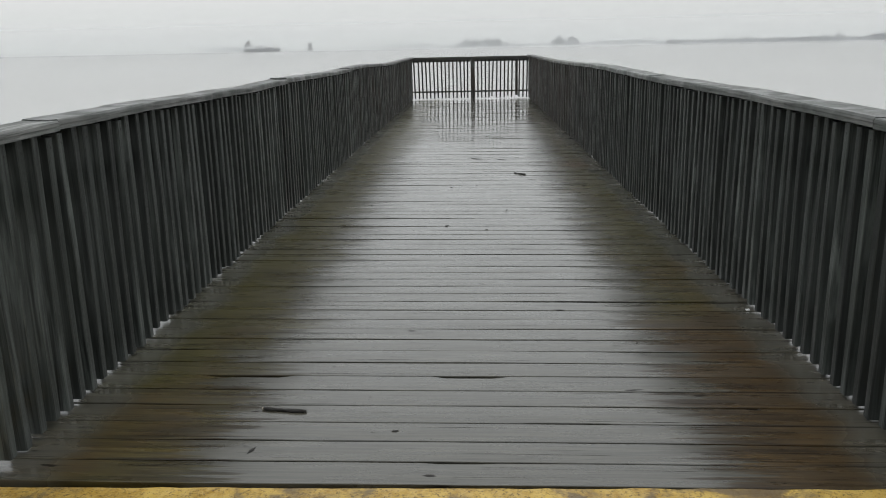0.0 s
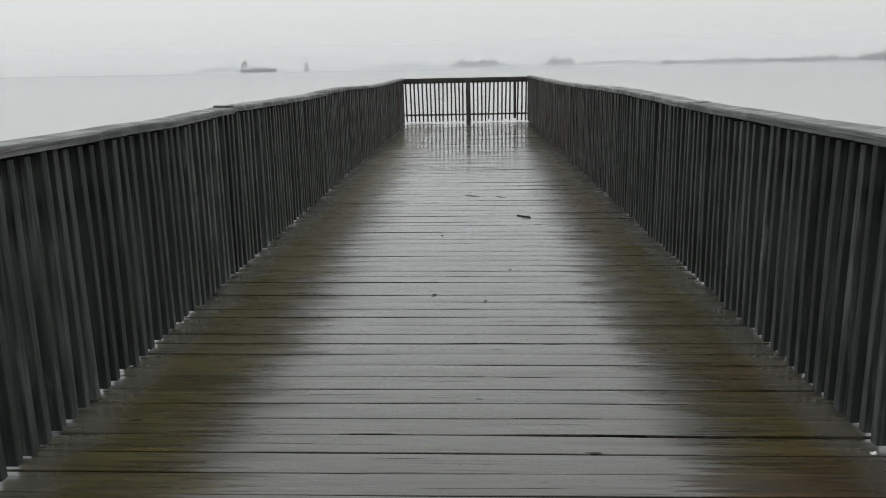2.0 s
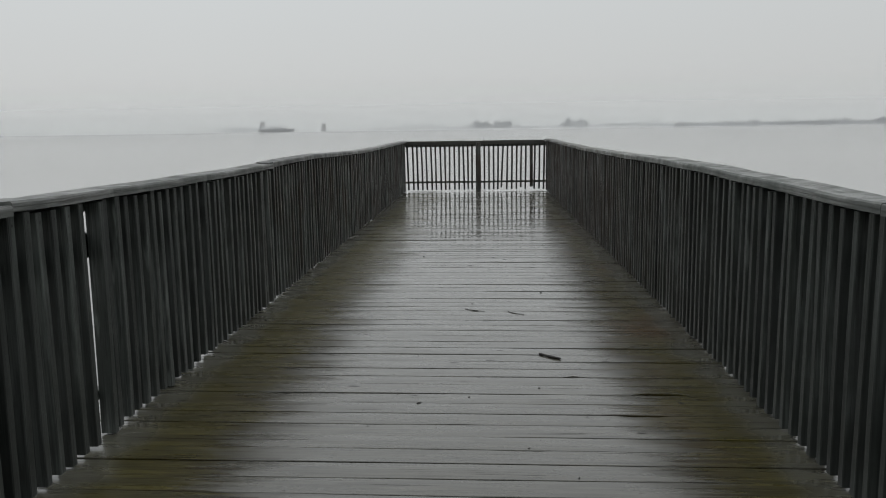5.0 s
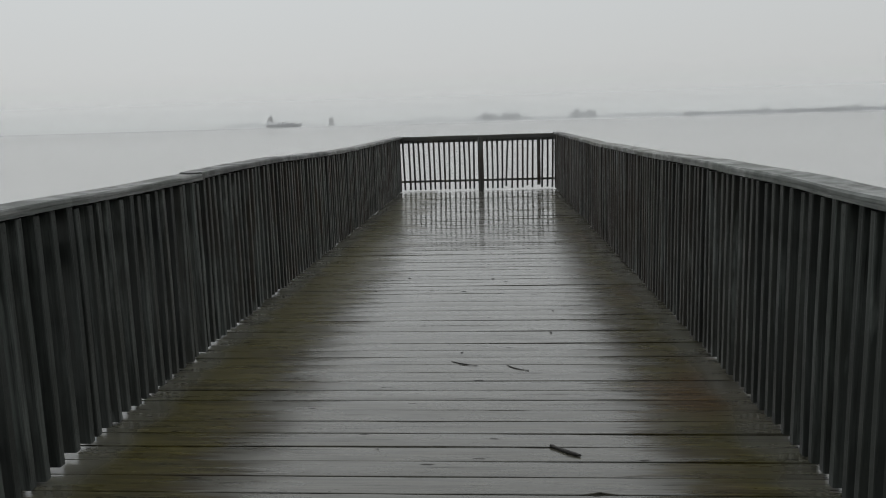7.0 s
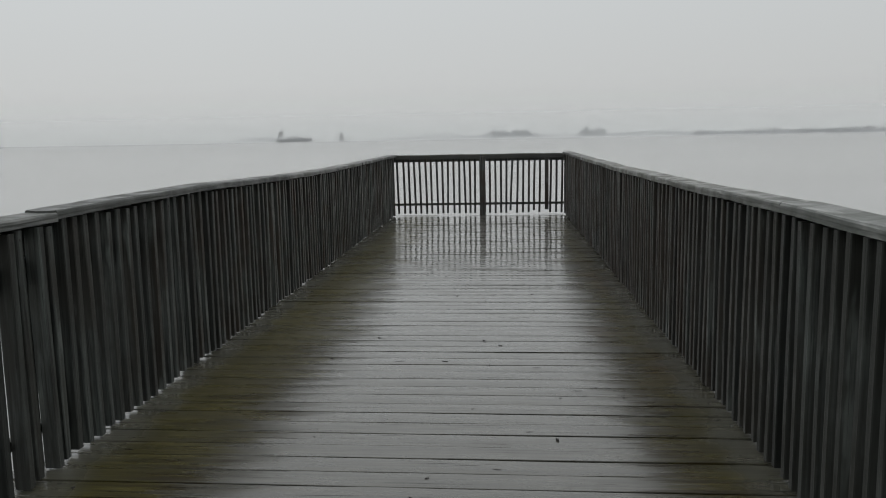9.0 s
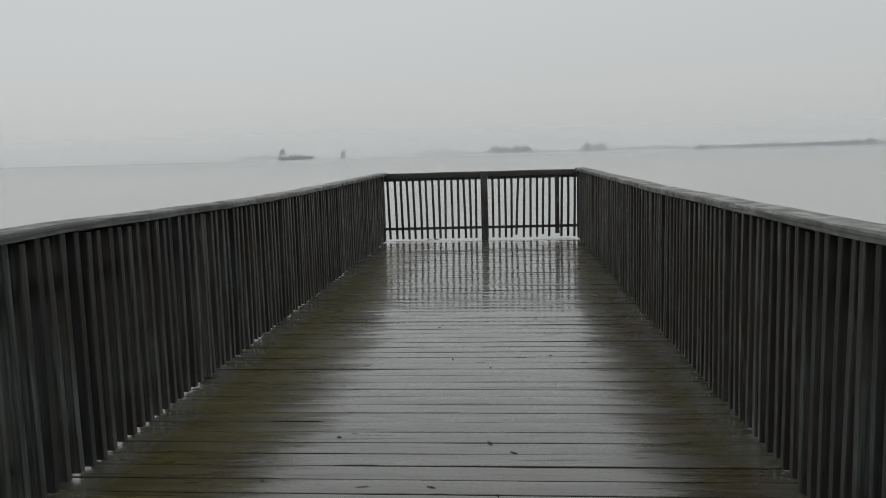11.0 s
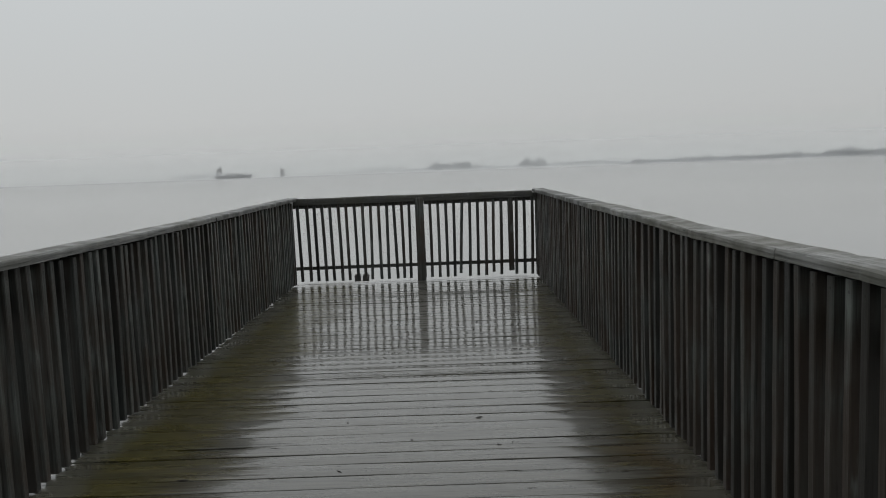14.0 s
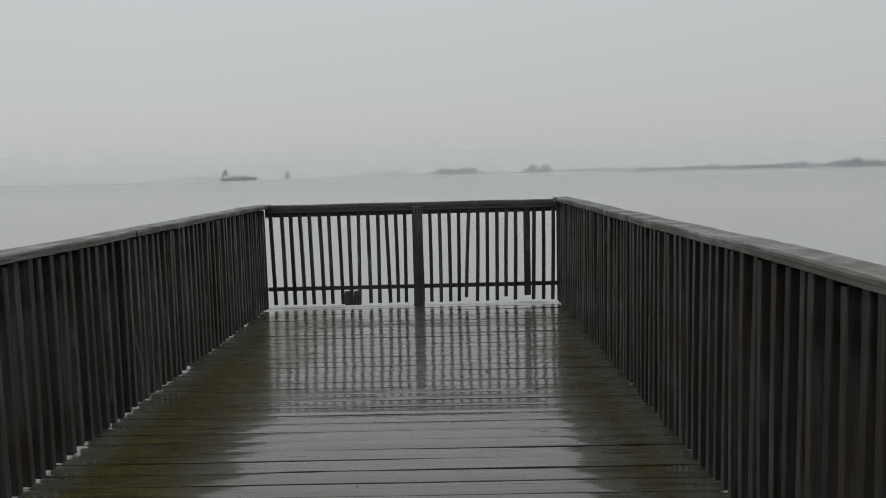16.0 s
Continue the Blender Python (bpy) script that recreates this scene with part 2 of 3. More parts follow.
def weathered_wood(name, dark, light, axis, rough=(0.45, 0.8), stain=(0.03, 0.032, 0.024), wet=0.5):
    """Grey weathered damp timber with its grain along one axis (0 x, 1 y, 2 z)."""
    n = Nodes(name)
    s = [26.0, 26.0, 26.0]
    s[axis] = 0.9
    g = n.noise(n.coords(tuple(s), shift=29.0), 2.4, 6.0, 0.62, 0.5)
    s2 = [110.0, 110.0, 110.0]
    s2[axis] = 3.0
    fine = n.noise(n.coords(tuple(s2), shift=7.0), 1.6, 3.0)
    blot = n.noise(n.coords((1.4, 1.4, 1.4), world=True), 1.7, 5.0, 0.6)
    tone = n.add("ShaderNodeObjectInfo").outputs["Random"]
    col = n.mix(n.span(g, 0.3, 0.72), dark, light)
    s3 = [7.0, 7.0, 7.0]
    s3[axis] = 1.1
    run = n.noise(n.coords(tuple(s3), shift=43.0), 1.5, 4.0, 0.6)
    place = n.add("ShaderNodeSeparateXYZ")
    n.put(place.inputs[0], n.add("ShaderNodeNewGeometry").outputs["Position"])
    stain = n.mix(n.span(place.outputs["Y"], 8.0, 15.0), tuple(k * sum(stain) / 3 for k in (0.95, 1.09, 0.97)), stain)
    col = n.mix(n.span(run, 0.42, 0.66, 0.0, 0.85), col, stain)
    blot = n.math("ADD", blot, n.span(place.outputs["Y"], 4.0, 8.5, -0.13, 0.07))
    blot = n.math("ADD", blot, n.span(place.outputs["X"], 0.0, 1.5, -0.03, 0.07))
    col = n.mix(n.span(blot, 0.48, 0.72, 0.0, 0.75), col, stain)
    col = n.mix(n.span(tone, 0.35, 1.0, 0.0, 0.7), col, dark)
    pale = n.math("MULTIPLY", n.span(n.noise(n.coords(tuple(s3), shift=17.0), 2.6, 3.0), 0.58, 0.72), n.span(tone, 0.6, 0.0))
    col = n.mix(n.math("MULTIPLY", pale, 0.6), col, tuple(1.7 * c for c in light))
    col = n.mix(n.span(fine, 0.58, 0.72, 0.0, 0.7), col, tuple(0.35 * c for c in dark))
    if axis == 2:
        near = n.add("ShaderNodeSeparateXYZ")
        n.put(near.inputs[0], n.add("ShaderNodeTexCoord").outputs["Object"])
        dx = n.math("ABSOLUTE", n.math("SUBTRACT", near.outputs["X"], 0.003))
        dz = n.math("ABSOLUTE", n.math("SUBTRACT", near.outputs["Z"], 0.985))
        nail = n.span(n.math("MAXIMUM", dx, dz), 0.003, 0.0055, 0.9, 0.0)
        col = n.mix(nail, col, (0.006, 0.005, 0.004))
    r = n.span(n.noise(n.coords((3.0, 3.0, 3.0), world=True), 2.0, 3.0), 0.3, 0.7, *rough)
    nrm = n.bump(g, 0.45, 0.004)
    nrm = n.bump(fine, 0.3, 0.0015, nrm)
    return n.principled(col, r, nrm, level=wet)


def painted_concrete():
    """Worn yellow safety paint over concrete, wet."""
    n = Nodes("worn_yellow_paint")
    at = n.coords((1.0, 1.0, 1.0), world=True)
    big = n.noise(at, 6.0, 6.0, 0.7)
    pits = n.noise(at, 90.0, 5.0, 0.75)
    grit = n.noise(at, 38.0, 4.0, 0.7)
    yellow = n.mix(n.span(big, 0.35, 0.65), (0.30, 0.165, 0.012), (0.52, 0.35, 0.07))
    yellow = n.mix(n.span(grit, 0.35, 0.65, 0.0, 0.55), yellow, (0.56, 0.40, 0.13))
    col = n.mix(n.span(n.noise(at, 2.6, 6.0, 0.65, 0.6), 0.50, 0.60, 0.0, 0.85), yellow, (0.10, 0.072, 0.045))
    col = n.mix(n.span(pits, 0.52, 0.62, 0.0, 0.9), col, (0.10, 0.058, 0.010))
    nrm = n.bump(grit, 0.5, 0.004)
    nrm = n.bump(pits, 0.6, 0.003, nrm)
    return n.principled(col, n.span(big, 0.3, 0.7, 0.3, 0.6), nrm)


def plain_rough(name, a, b, scale, rough=0.8, bump=0.3, world=True, level=0.4):
    n = Nodes(name)
    v = n.noise(n.coords((1, 1, 1), world=world), scale, 6.0, 0.6)
    w = n.noise(n.coords((1, 1, 1), world=world), scale * 14, 4.0, 0.6)
    col = n.mix(n.span(v, 0.3, 0.7), a, b)
    col = n.mix(n.span(w, 0.5, 0.75, 0.0, 0.4), col, tuple(0.5 * c for c in a))
    return n.principled(col, rough, n.bump(w, bump, 0.01), level=level)


def river_water():
    """Pale silty river, almost calm."""
    n = Nodes("river_water")
    a = n.noise(n.coords((0.25, 0.9, 1), world=True), 0.8, 4.0)
    b = n.noise(n.coords((0.004, 0.02, 1), world=True), 1.0, 3.0)
    col = n.mix(n.span(b, 0.35, 0.65), (0.22, 0.222, 0.215), (0.28, 0.282, 0.275))
    return n.principled(col, 0.12, n.bump(a, 0.06, 0.05), ior=1.33)


def mist_sheet(density):
    """Thin river mist: thick on the water, thinning out upwards and in drifts."""
    n = Nodes("river_mist")
    pos = n.add("ShaderNodeSeparateXYZ")
    n.put(pos.inputs[0], n.add("ShaderNodeNewGeometry").outputs["Position"])
    low = n.span(pos.outputs["Z"], -2.0, 75.0, 1.0, 0.0)
    drift = n.noise(n.coords((0.0016, 0.0016, 0.012), world=True), 1.0, 4.0)
    f = n.math("MULTIPLY", n.math("MULTIPLY", low, density), n.span(drift, 0.3, 0.7, 0.975, 1.0), clamp=True)
    tr = n.add("ShaderNodeBsdfTransparent")
    di = n.add("ShaderNodeBsdfDiffuse")
    tl = n.add("ShaderNodeBsdfTranslucent")
    for k in (di, tl):
        k.inputs["Color"].default_value = (0.97, 0.985, 0.985, 1)
    half = n.add("ShaderNodeMixShader")
    n.put(half.inputs[1], di.outputs[0])
    n.put(half.inputs[2], tl.outputs[0])
    m = n.add("ShaderNodeMixShader")
    n.put(m.inputs[0], f)
    n.put(m.inputs[1], tr.outputs[0])
    n.put(m.inputs[2], half.outputs[0])
    n.nt.links.new(m.outputs[0], n.out.inputs["Surface"])
    return n.mat


M_DECK = wet_deck_wood()
M_PICKET = weathered_wood("weathered_picket_wood", (0.013, 0.0148, 0.0140), (0.106, 0.118, 0.109), 2, rough=(0.32, 0.52), stain=(0.038, 0.0255, 0.0180), wet=0.45)
M_CAP = weathered_wood("weathered_cap_wood", (0.036, 0.038, 0.035), (0.235, 0.238, 0.226), 1, rough=(0.3, 0.65), stain=(0.080, 0.078, 0.060))
M_CAP_X = weathered_wood("weathered_cap_wood_cross", (0.02, 0.02, 0.019), (0.10, 0.10, 0.095), 0, rough=(0.3, 0.65), stain=(0.06, 0.06, 0.045))
M_BEAM = weathered_wood("dark_wet_timber", (0.02, 0.018, 0.015), (0.06, 0.055, 0.045), 1)
M_PILE = weathered_wood("dark_pile_timber", (0.02, 0.018, 0.015), (0.07, 0.06, 0.05), 2)
M_BARK = plain_rough("wet_dark_bark", (0.007, 0.006, 0.005), (0.02, 0.016, 0.012), 40.0, 0.35, 0.6, world=False, level=0.6)
M_RAW = plain_rough("pale_broken_wood", (0.35, 0.31, 0.25), (0.55, 0.5, 0.42), 60.0, 0.7)
M_PAPER = plain_rough("white_litter", (0.72, 0.72, 0.7), (0.85, 0.85, 0.83), 30.0, 0.6, 0.1)
M_STRAW = plain_rough("dry_straw", (0.14, 0.11, 0.07), (0.28, 0.23, 0.15), 30.0, 0.8)
M_YELLOW = painted_concrete()
M_CONCRETE = plain_rough("grey_concrete", (0.24, 0.235, 0.22), (0.38, 0.37, 0.35), 1.2, 0.75, 0.4)
M_GROUND = plain_rough("bank_soil", (0.05, 0.055, 0.03), (0.12, 0.11, 0.07), 0.5, 0.95, 0.6)
M_WATER = river_water()
# far trees carry the blue of distance haze in their base colour
M_HAZED_TREES = plain_rough("haze_blue_winter_trees", (0.030, 0.041, 0.064), (0.062, 0.077, 0.108), 0.05, 0.95, 0.1)
# bank and house walls: pale blue-grey of the haze mixed into the base colour
M_HAZED_SHORE = plain_rough("far_bank", (0.27, 0.275, 0.29), (0.34, 0.345, 0.36), 0.02, 0.95, 0.1)
M_HULL = plain_rough("dark_ship_hull", (0.18, 0.183, 0.197), (0.25, 0.252, 0.265), 0.2, 0.6, 0.1)
M_WHITE = plain_rough("white_ship_paint", (0.7, 0.71, 0.71), (0.82, 0.82, 0.82), 0.2, 0.5, 0.05)
M_SHED = plain_rough("pale_shed_wall", (0.6, 0.61, 0.61), (0.75, 0.75, 0.75), 0.02, 0.8, 0.05)
M_TOWER = plain_rough("weathered_beacon_wall", (0.20, 0.197, 0.195), (0.27, 0.263, 0.26), 0.3, 0.9, 0.1)
M_GLASS = plain_rough("dark_window", (0.02, 0.025, 0.03), (0.03, 0.035, 0.04), 0.5, 0.1, 0.0)


# ---- mesh helpers ----
def mesh_of(bm, material, smooth=False):
    bmesh.ops.recalc_face_normals(bm, faces=bm.faces)
    me = bpy.data.meshes.new("mesh")
    bm.to_mesh(me)
    bm.free()
    me.materials.append(material)
    if smooth:
        for p in me.polygons:
            p.use_smooth = True
    return me


def part(name, bm, material, parent=None, label="", smooth=False):
    ob = new(name, bm if isinstance(bm, bpy.types.Mesh) else mesh_of(bm, material, smooth))
    if parent:
        ob.parent = parent
    if label:
        ob["label"] = label
    return ob


def box(x0, x1, y0, y1, z0, z1, bevel=0.0, bm=None):
    bm = bm or bmesh.new()
    made = bmesh.ops.create_cube(bm, size=1.0)["verts"]
    for v in made:
        v.co = Vector((x0 + (v.co.x + 0.5) * (x1 - x0), y0 + (v.co.y + 0.5) * (y1 - y0), z0 + (v.co.z + 0.5) * (z1 - z0)))
    if bevel:
        edges = {e for v in made for e in v.link_edges}
        bmesh.ops.bevel(bm, geom=list(edges), offset=bevel, segments=1, affect="EDGES")
    return bm


def loft(sections, bm=None, closed=True):
    """Joins rings of equal length into a skin, with caps at both ends."""
    bm = bm or bmesh.new()
    rings = [[bm.verts.new(c) for c in ring] for ring in sections]
    k = len(rings[0])
    for a, b in zip(rings, rings[1:]):
        for i in range(k if closed else k - 1):
            j = (i + 1) % k
            bm.faces.new((a[i], a[j], b[j], b[i]))
    if closed:
        bm.faces.new(rings[0][::-1])
        bm.faces.new(rings[-1])
    return bm


def thing(name, label, category, at=(0, 0, 0), group="", kind=""):
    ob = new(name)
    ob.location = at
    return tagged(ob, label, category, group, kind)


# ---- measures of the pier ----
X_L, X_R = -1.045, 1.945          # inner faces of the side pickets
MID, HALF = (X_L + X_R) / 2, (X_R - X_L) / 2
Y_NEAR, Y_FAR = 2.815, 21.675      # first board's edge, face of the end pickets
EDGE = 0.20                       # deck beyond the picket faces
PITCH = 0.1450                    # board and gap
DECK_0 = 2.806                    # middle of the joint before the first board
CAP_TOP = 1.076
PICK = 0.038
WATER = -1.6


def fall(y):
    """The deck's slope across: a little twisted, higher at low x by the landing and level at the end."""
    return -0.011 + 0.013 * (y - 2.8) / 19.0


def deck_z(x, y):
    return (x - MID) * fall(y)



# ---- water, bank, landing ----
bm = bmesh.new()
for c in ((-4200, -4200), (4200, -4200), (4200, 4200), (-4200, 4200)):
    bm.verts.new((*c, WATER))
bm.faces.new(bm.verts)
tagged(part("water", bm, M_WATER), "pale grey calm river water under mist", "water", kind="structure")
tagged(part("ground", box(-400, 400, -400, 2.0, -4, -0.12, 0.02), M_GROUND), "low river bank behind the landing", "ground", kind="structure")
tagged(part("pavement", box(-6, 7, -12, Y_NEAR - 0.36, -0.30, 0.0, 0.006), M_CONCRETE), "plain grey concrete landing before the boardwalk", "pavement", kind="structure")


def yellow_kerb():
    """The worn yellow edge strip where the landing meets the first board."""
    rng = random.Random(4)
    rings = []
    for i in range(61):
        x = -1.6 + i * (4.1 / 60)
        w = rng.uniform(-0.003, 0.003)
        y0, y1 = Y_NEAR - 0.356, Y_NEAR - 0.022 + w
        z = 0.004 + rng.uniform(-0.0012, 0.0012)
        rings.append([(x, y0, -0.28), (x, y0, z), (x, y1 - 0.012, z), (x, y1, z - 0.010), (x, y1, -0.28)])
    ob = part("kerb", loft(rings), M_YELLOW)
    tagged(ob, "worn yellow painted concrete edge before the boards", "kerb", kind="structure")


yellow_kerb()


# ---- the deck ----
def board_mesh(seed, chips=()):
    """A cupped, weathered board along x, about 140 mm wide; chips: (x from, x to, depth, far edge or near edge)."""
    rng = random.Random(seed)
    x0, x1 = X_L - EDGE - MID + rng.uniform(-0.012, 0.012), X_R + EDGE - MID + rng.uniform(-0.012, 0.012)
    n = 52
    cup = rng.uniform(-0.0006, 0.0019)
    ph = [rng.uniform(0, 6.28) for _ in range(7)]
    ridge = [(rng.uniform(-0.00010, 0.00010), rng.uniform(0.00002, 0.00011), rng.uniform(0.6, 3.6), rng.uniform(0, 6.28)) for _ in range(15)]
    own = list(chips)
    for _ in range(rng.choice((0, 0, 1, 1, 2))):
        a = rng.uniform(-1.3, 1.1)
        own.append((a, a + rng.uniform(0.08, 0.35), rng.uniform(0.003, 0.006), rng.random() < 0.5))
    half = rng.uniform(0.0670, 0.0710)
    top, rim, under = [], [[], []], []
    for i in range(n + 1):
        x = x0 + (x1 - x0) * i / n
        near = far = 0.0
        for a, b, d, at_far in own:
            if a <= x <= b:
                if at_far:
                    far = max(far, d)
                else:
                    near = max(near, d)
        wob = 0.0008 * math.sin(3.1 * x + ph[0]) + 0.0005 * math.sin(11 * x + ph[1])
        yn, yf = -half + near + wob, half - far + 0.0008 * math.sin(2.7 * x + ph[2])
        lift = 0.0011 * math.sin(1.9 * x + ph[3]) + 0.0003 * math.sin(7.3 * x + ph[4]) + 0.00012 * math.sin(13.7 * x + ph[6])
        twist = 0.006 * math.sin(1.1 * x + ph[5])
        face = []
        for k in range(15):
            u = -0.975 + 1.95 * k / 14
            y = yn + (yf - yn) * (u + 1) / 2
            base, swell, rate, start = ridge[k]
            face.append((x, y, lift + twist * y - cup * u * u + base + swell * math.sin(rate * x + start)))
        top.append(face)
        for ring, end, y in ((rim[0], face[0], yn), (rim[1], face[-1], yf)):
            ring.append([end, (x, y, end[2] - 0.0022), (x, y, -0.038)])
        under.append([(x, yn, -0.038), (x, yf, -0.038)])
    bm = bmesh.new()
    for strip in (top, *rim, under):
        loft(strip, bm, closed=False)
    for end in (0, -1):
        f, r0, r1 = top[end], rim[0][end], rim[1][end]
        bm.faces.new([bm.verts.new(c) for c in (*f, r1[1], r1[2], r0[2], r0[1])])
    me = mesh_of(bm, M_DECK)
    for p in me.polygons:
        p.use_smooth = abs(p.normal.z) > 0.95
    return me


def build_deck():
    deck = thing("deck", "rain-wet weathered timber boardwalk deck of cross planks", "deck", (MID, 0, 0), kind="structure")
    rng = random.Random(11)
    shared = [board_mesh(100 + i) for i in range(16)]
    special = {
        5: [(-0.604 - MID, -0.293 - MID, 0.019, True), (0.332 - MID, 0.635 - MID, 0.019, True)],
        41: [(1.04 - MID, 1.16 - MID, 0.020, False)],
        39: [(1.36 - MID, 1.62 - MID, 0.030, False)],
        36: [(1.26 - MID, 1.44 - MID, 0.016, True)],
        71: [(-0.45 - MID, -0.2 - MID, 0.02, False)],
        88: [(-0.6 - MID, -0.25 - MID, 0.03, True)],
        121: [(0.2 - MID, 1.1 - MID, 0.009, True)],
        110: [(0.9 - MID, 2.0 - MID, 0.012, True)],
    }
    for i in range(131):
        me = board_mesh(900 + i, special[i]) if i in special else rng.choice(shared)
        b = new("board", me)
        b.parent = deck
        flip = 180 if rng.random() < 0.5 and i not in special else 0
        y = DECK_0 + (i + 0.5) * PITCH
        b.matrix_basis = pose(rng.uniform(-0.006, 0.006), y + rng.uniform(-0.0007, 0.0007),
                              rng.uniform(-0.0008, 0.0006), rng.gauss(0, 0.26), (1 if flip else -1) * math.degrees(fall(y)) + rng.gauss(0, 0.05), flip + rng.gauss(0, 0.04))
    for k in range(6):
        x = X_L - 0.02 + k * (X_R - X_L + 0.04) / 5 - MID
        part("stringer", box(x - 0.045, x + 0.045, Y_NEAR + 0.01, DECK_0 + 131 * PITCH - 0.04, -0.29, -0.054), M_BEAM, deck)
    for y in (4.2, 8.0, 11.8, 15.6, 19.4):
        part("crossbeam", box(X_L - 0.3 - MID, X_R + 0.3 - MID, y - 0.1, y + 0.1, -0.56, -0.292, 0.006), M_BEAM, deck)
        for x in (X_L + 0.1 - MID, X_R - 0.1 - MID):
            rings = [[(x + 0.15 * math.cos(a * math.pi / 6), y + 0.15 * math.sin(a * math.pi / 6), z) for a in range(12)] for z in (-4.0, -0.562)]
            part("pile", loft(rings), M_PILE, deck)
    return deck


build_deck()


# ---- railings ----
def picket_mesh(seed, w=PICK, d=PICK, length=0.992, z0=0.035):
    """A square baluster with eased edges, slightly crooked; its face towards -y at y = 0."""
    rng = random.Random(seed)
    c = 0.0035
    bx, by = rng.uniform(-0.004, 0.004), rng.uniform(-0.003, 0.003)
    h = w / 2
    rings = []
    for i in range(5):
        t = i / 4
        ox, oy = bx * math.sin(math.pi * t), by * math.sin(math.pi * t)
        tip = rng.uniform(-0.003, 0.003)
        z = z0 + t * length
        ring = [(-h + c, 0), (h - c, 0), (h, c), (h, d - c), (h - c, d), (-h + c, d), (-h, d - c), (-h, c)]
        rings.append([(x + ox, y + oy, z + (tip if i == 0 else 0)) for x, y in ring])
    return mesh_of(loft(rings), M_PICKET)


PICKETS = [picket_mesh(40 + i, w=0.040, d=0.066, z0=random.Random(i).uniform(0.012, 0.026), length=1.006) for i in range(14)]


# height of the cap planks' tops along the pier: they sag between posts and step at the joints
CAP_Y = (2.3, 3.439, 3.4395, 4.2, 5.0, 6.1, 7.178, 7.1785, 7.6, 8.3, 9.5, 10.689, 10.6895, 11.9, 12.4, 13.5, 14.4, 15.3, 16.5, 17.8, 20.0, 21.8)
CAP_LOW_X = (1.112, 1.117, 1.123, 1.125, 1.119, 1.109, 1.116, 1.130, 1.118, 1.111, 1.103, 1.101, 1.112, 1.118, 1.117, 1.096, 1.080, 1.069, 1.064, 1.066, 1.076, 1.083)
CAP_HIGH_X = (1.080, 1.082, 1.085, 1.092, 1.095, 1.092, 1.092, 1.096, 1.096, 1.102, 1.112, 1.108, 1.111, 1.094, 1.089, 1.085, 1.080, 1.072, 1.082, 1.080, 1.090, 1.096)


def cap_top(side, y):
    return float(np.interp(y, CAP_Y, CAP_LOW_X if side < 0 else CAP_HIGH_X))


def cap_mesh(y0, y1, seed, height, width=0.142, material=None):
    """A flat cap plank along y with a worn, rolling top and split, furrowed edges."""
    rng = random.Random(seed)
    n = max(8, int((y1 - y0) / 0.06))
    ph = [rng.uniform(0, 6.28) for _ in range(6)]
    h, t = width / 2, 0.038
    knots = [(rng.uniform(y0 + 0.2, y1 - 0.2), rng.choice((-1, 1)), rng.uniform(0.004, 0.009)) for _ in range(int((y1 - y0) / 1.1))]
    rings = []
    for i in range(n + 1):
        y = y0 + (y1 - y0) * i / n
        z = height(y) + 0.0015 * math.sin(5.1 * y + ph[1])
        s = 0.0015 * math.sin(1.3 * y + ph[2]) + 0.0018 * math.sin(9 * y + ph[3])
        r = 0.007 + 0.002 * math.sin(6 * y + ph[4]) + rng.uniform(-0.001, 0.001)
        dent = {-1: 0.0, 1: 0.0}
        for at, edge, deep in knots:
            dent[edge] += deep * math.exp(-((y - at) / 0.05) ** 2)
        a, b = -h + dent[-1], h - dent[1]
        cup = 0.003
        ring = [(a, -t), (b, -t), (b - 0.001, -0.62 * t), (b, -0.5 * t), (b - 0.0015, -r), (b - r, -0.4 * dent[1]), (h * 0.4, -cup), (-h * 0.4, -cup), (a + r, -0.4 * dent[-1]), (a + 0.0015, -r), (a, -0.5 * t), (a + 0.001, -0.62 * t)]
        rings.append([(x + s, y, zz + z) for x, zz in ring])
    return mesh_of(loft(rings), material or M_CAP)


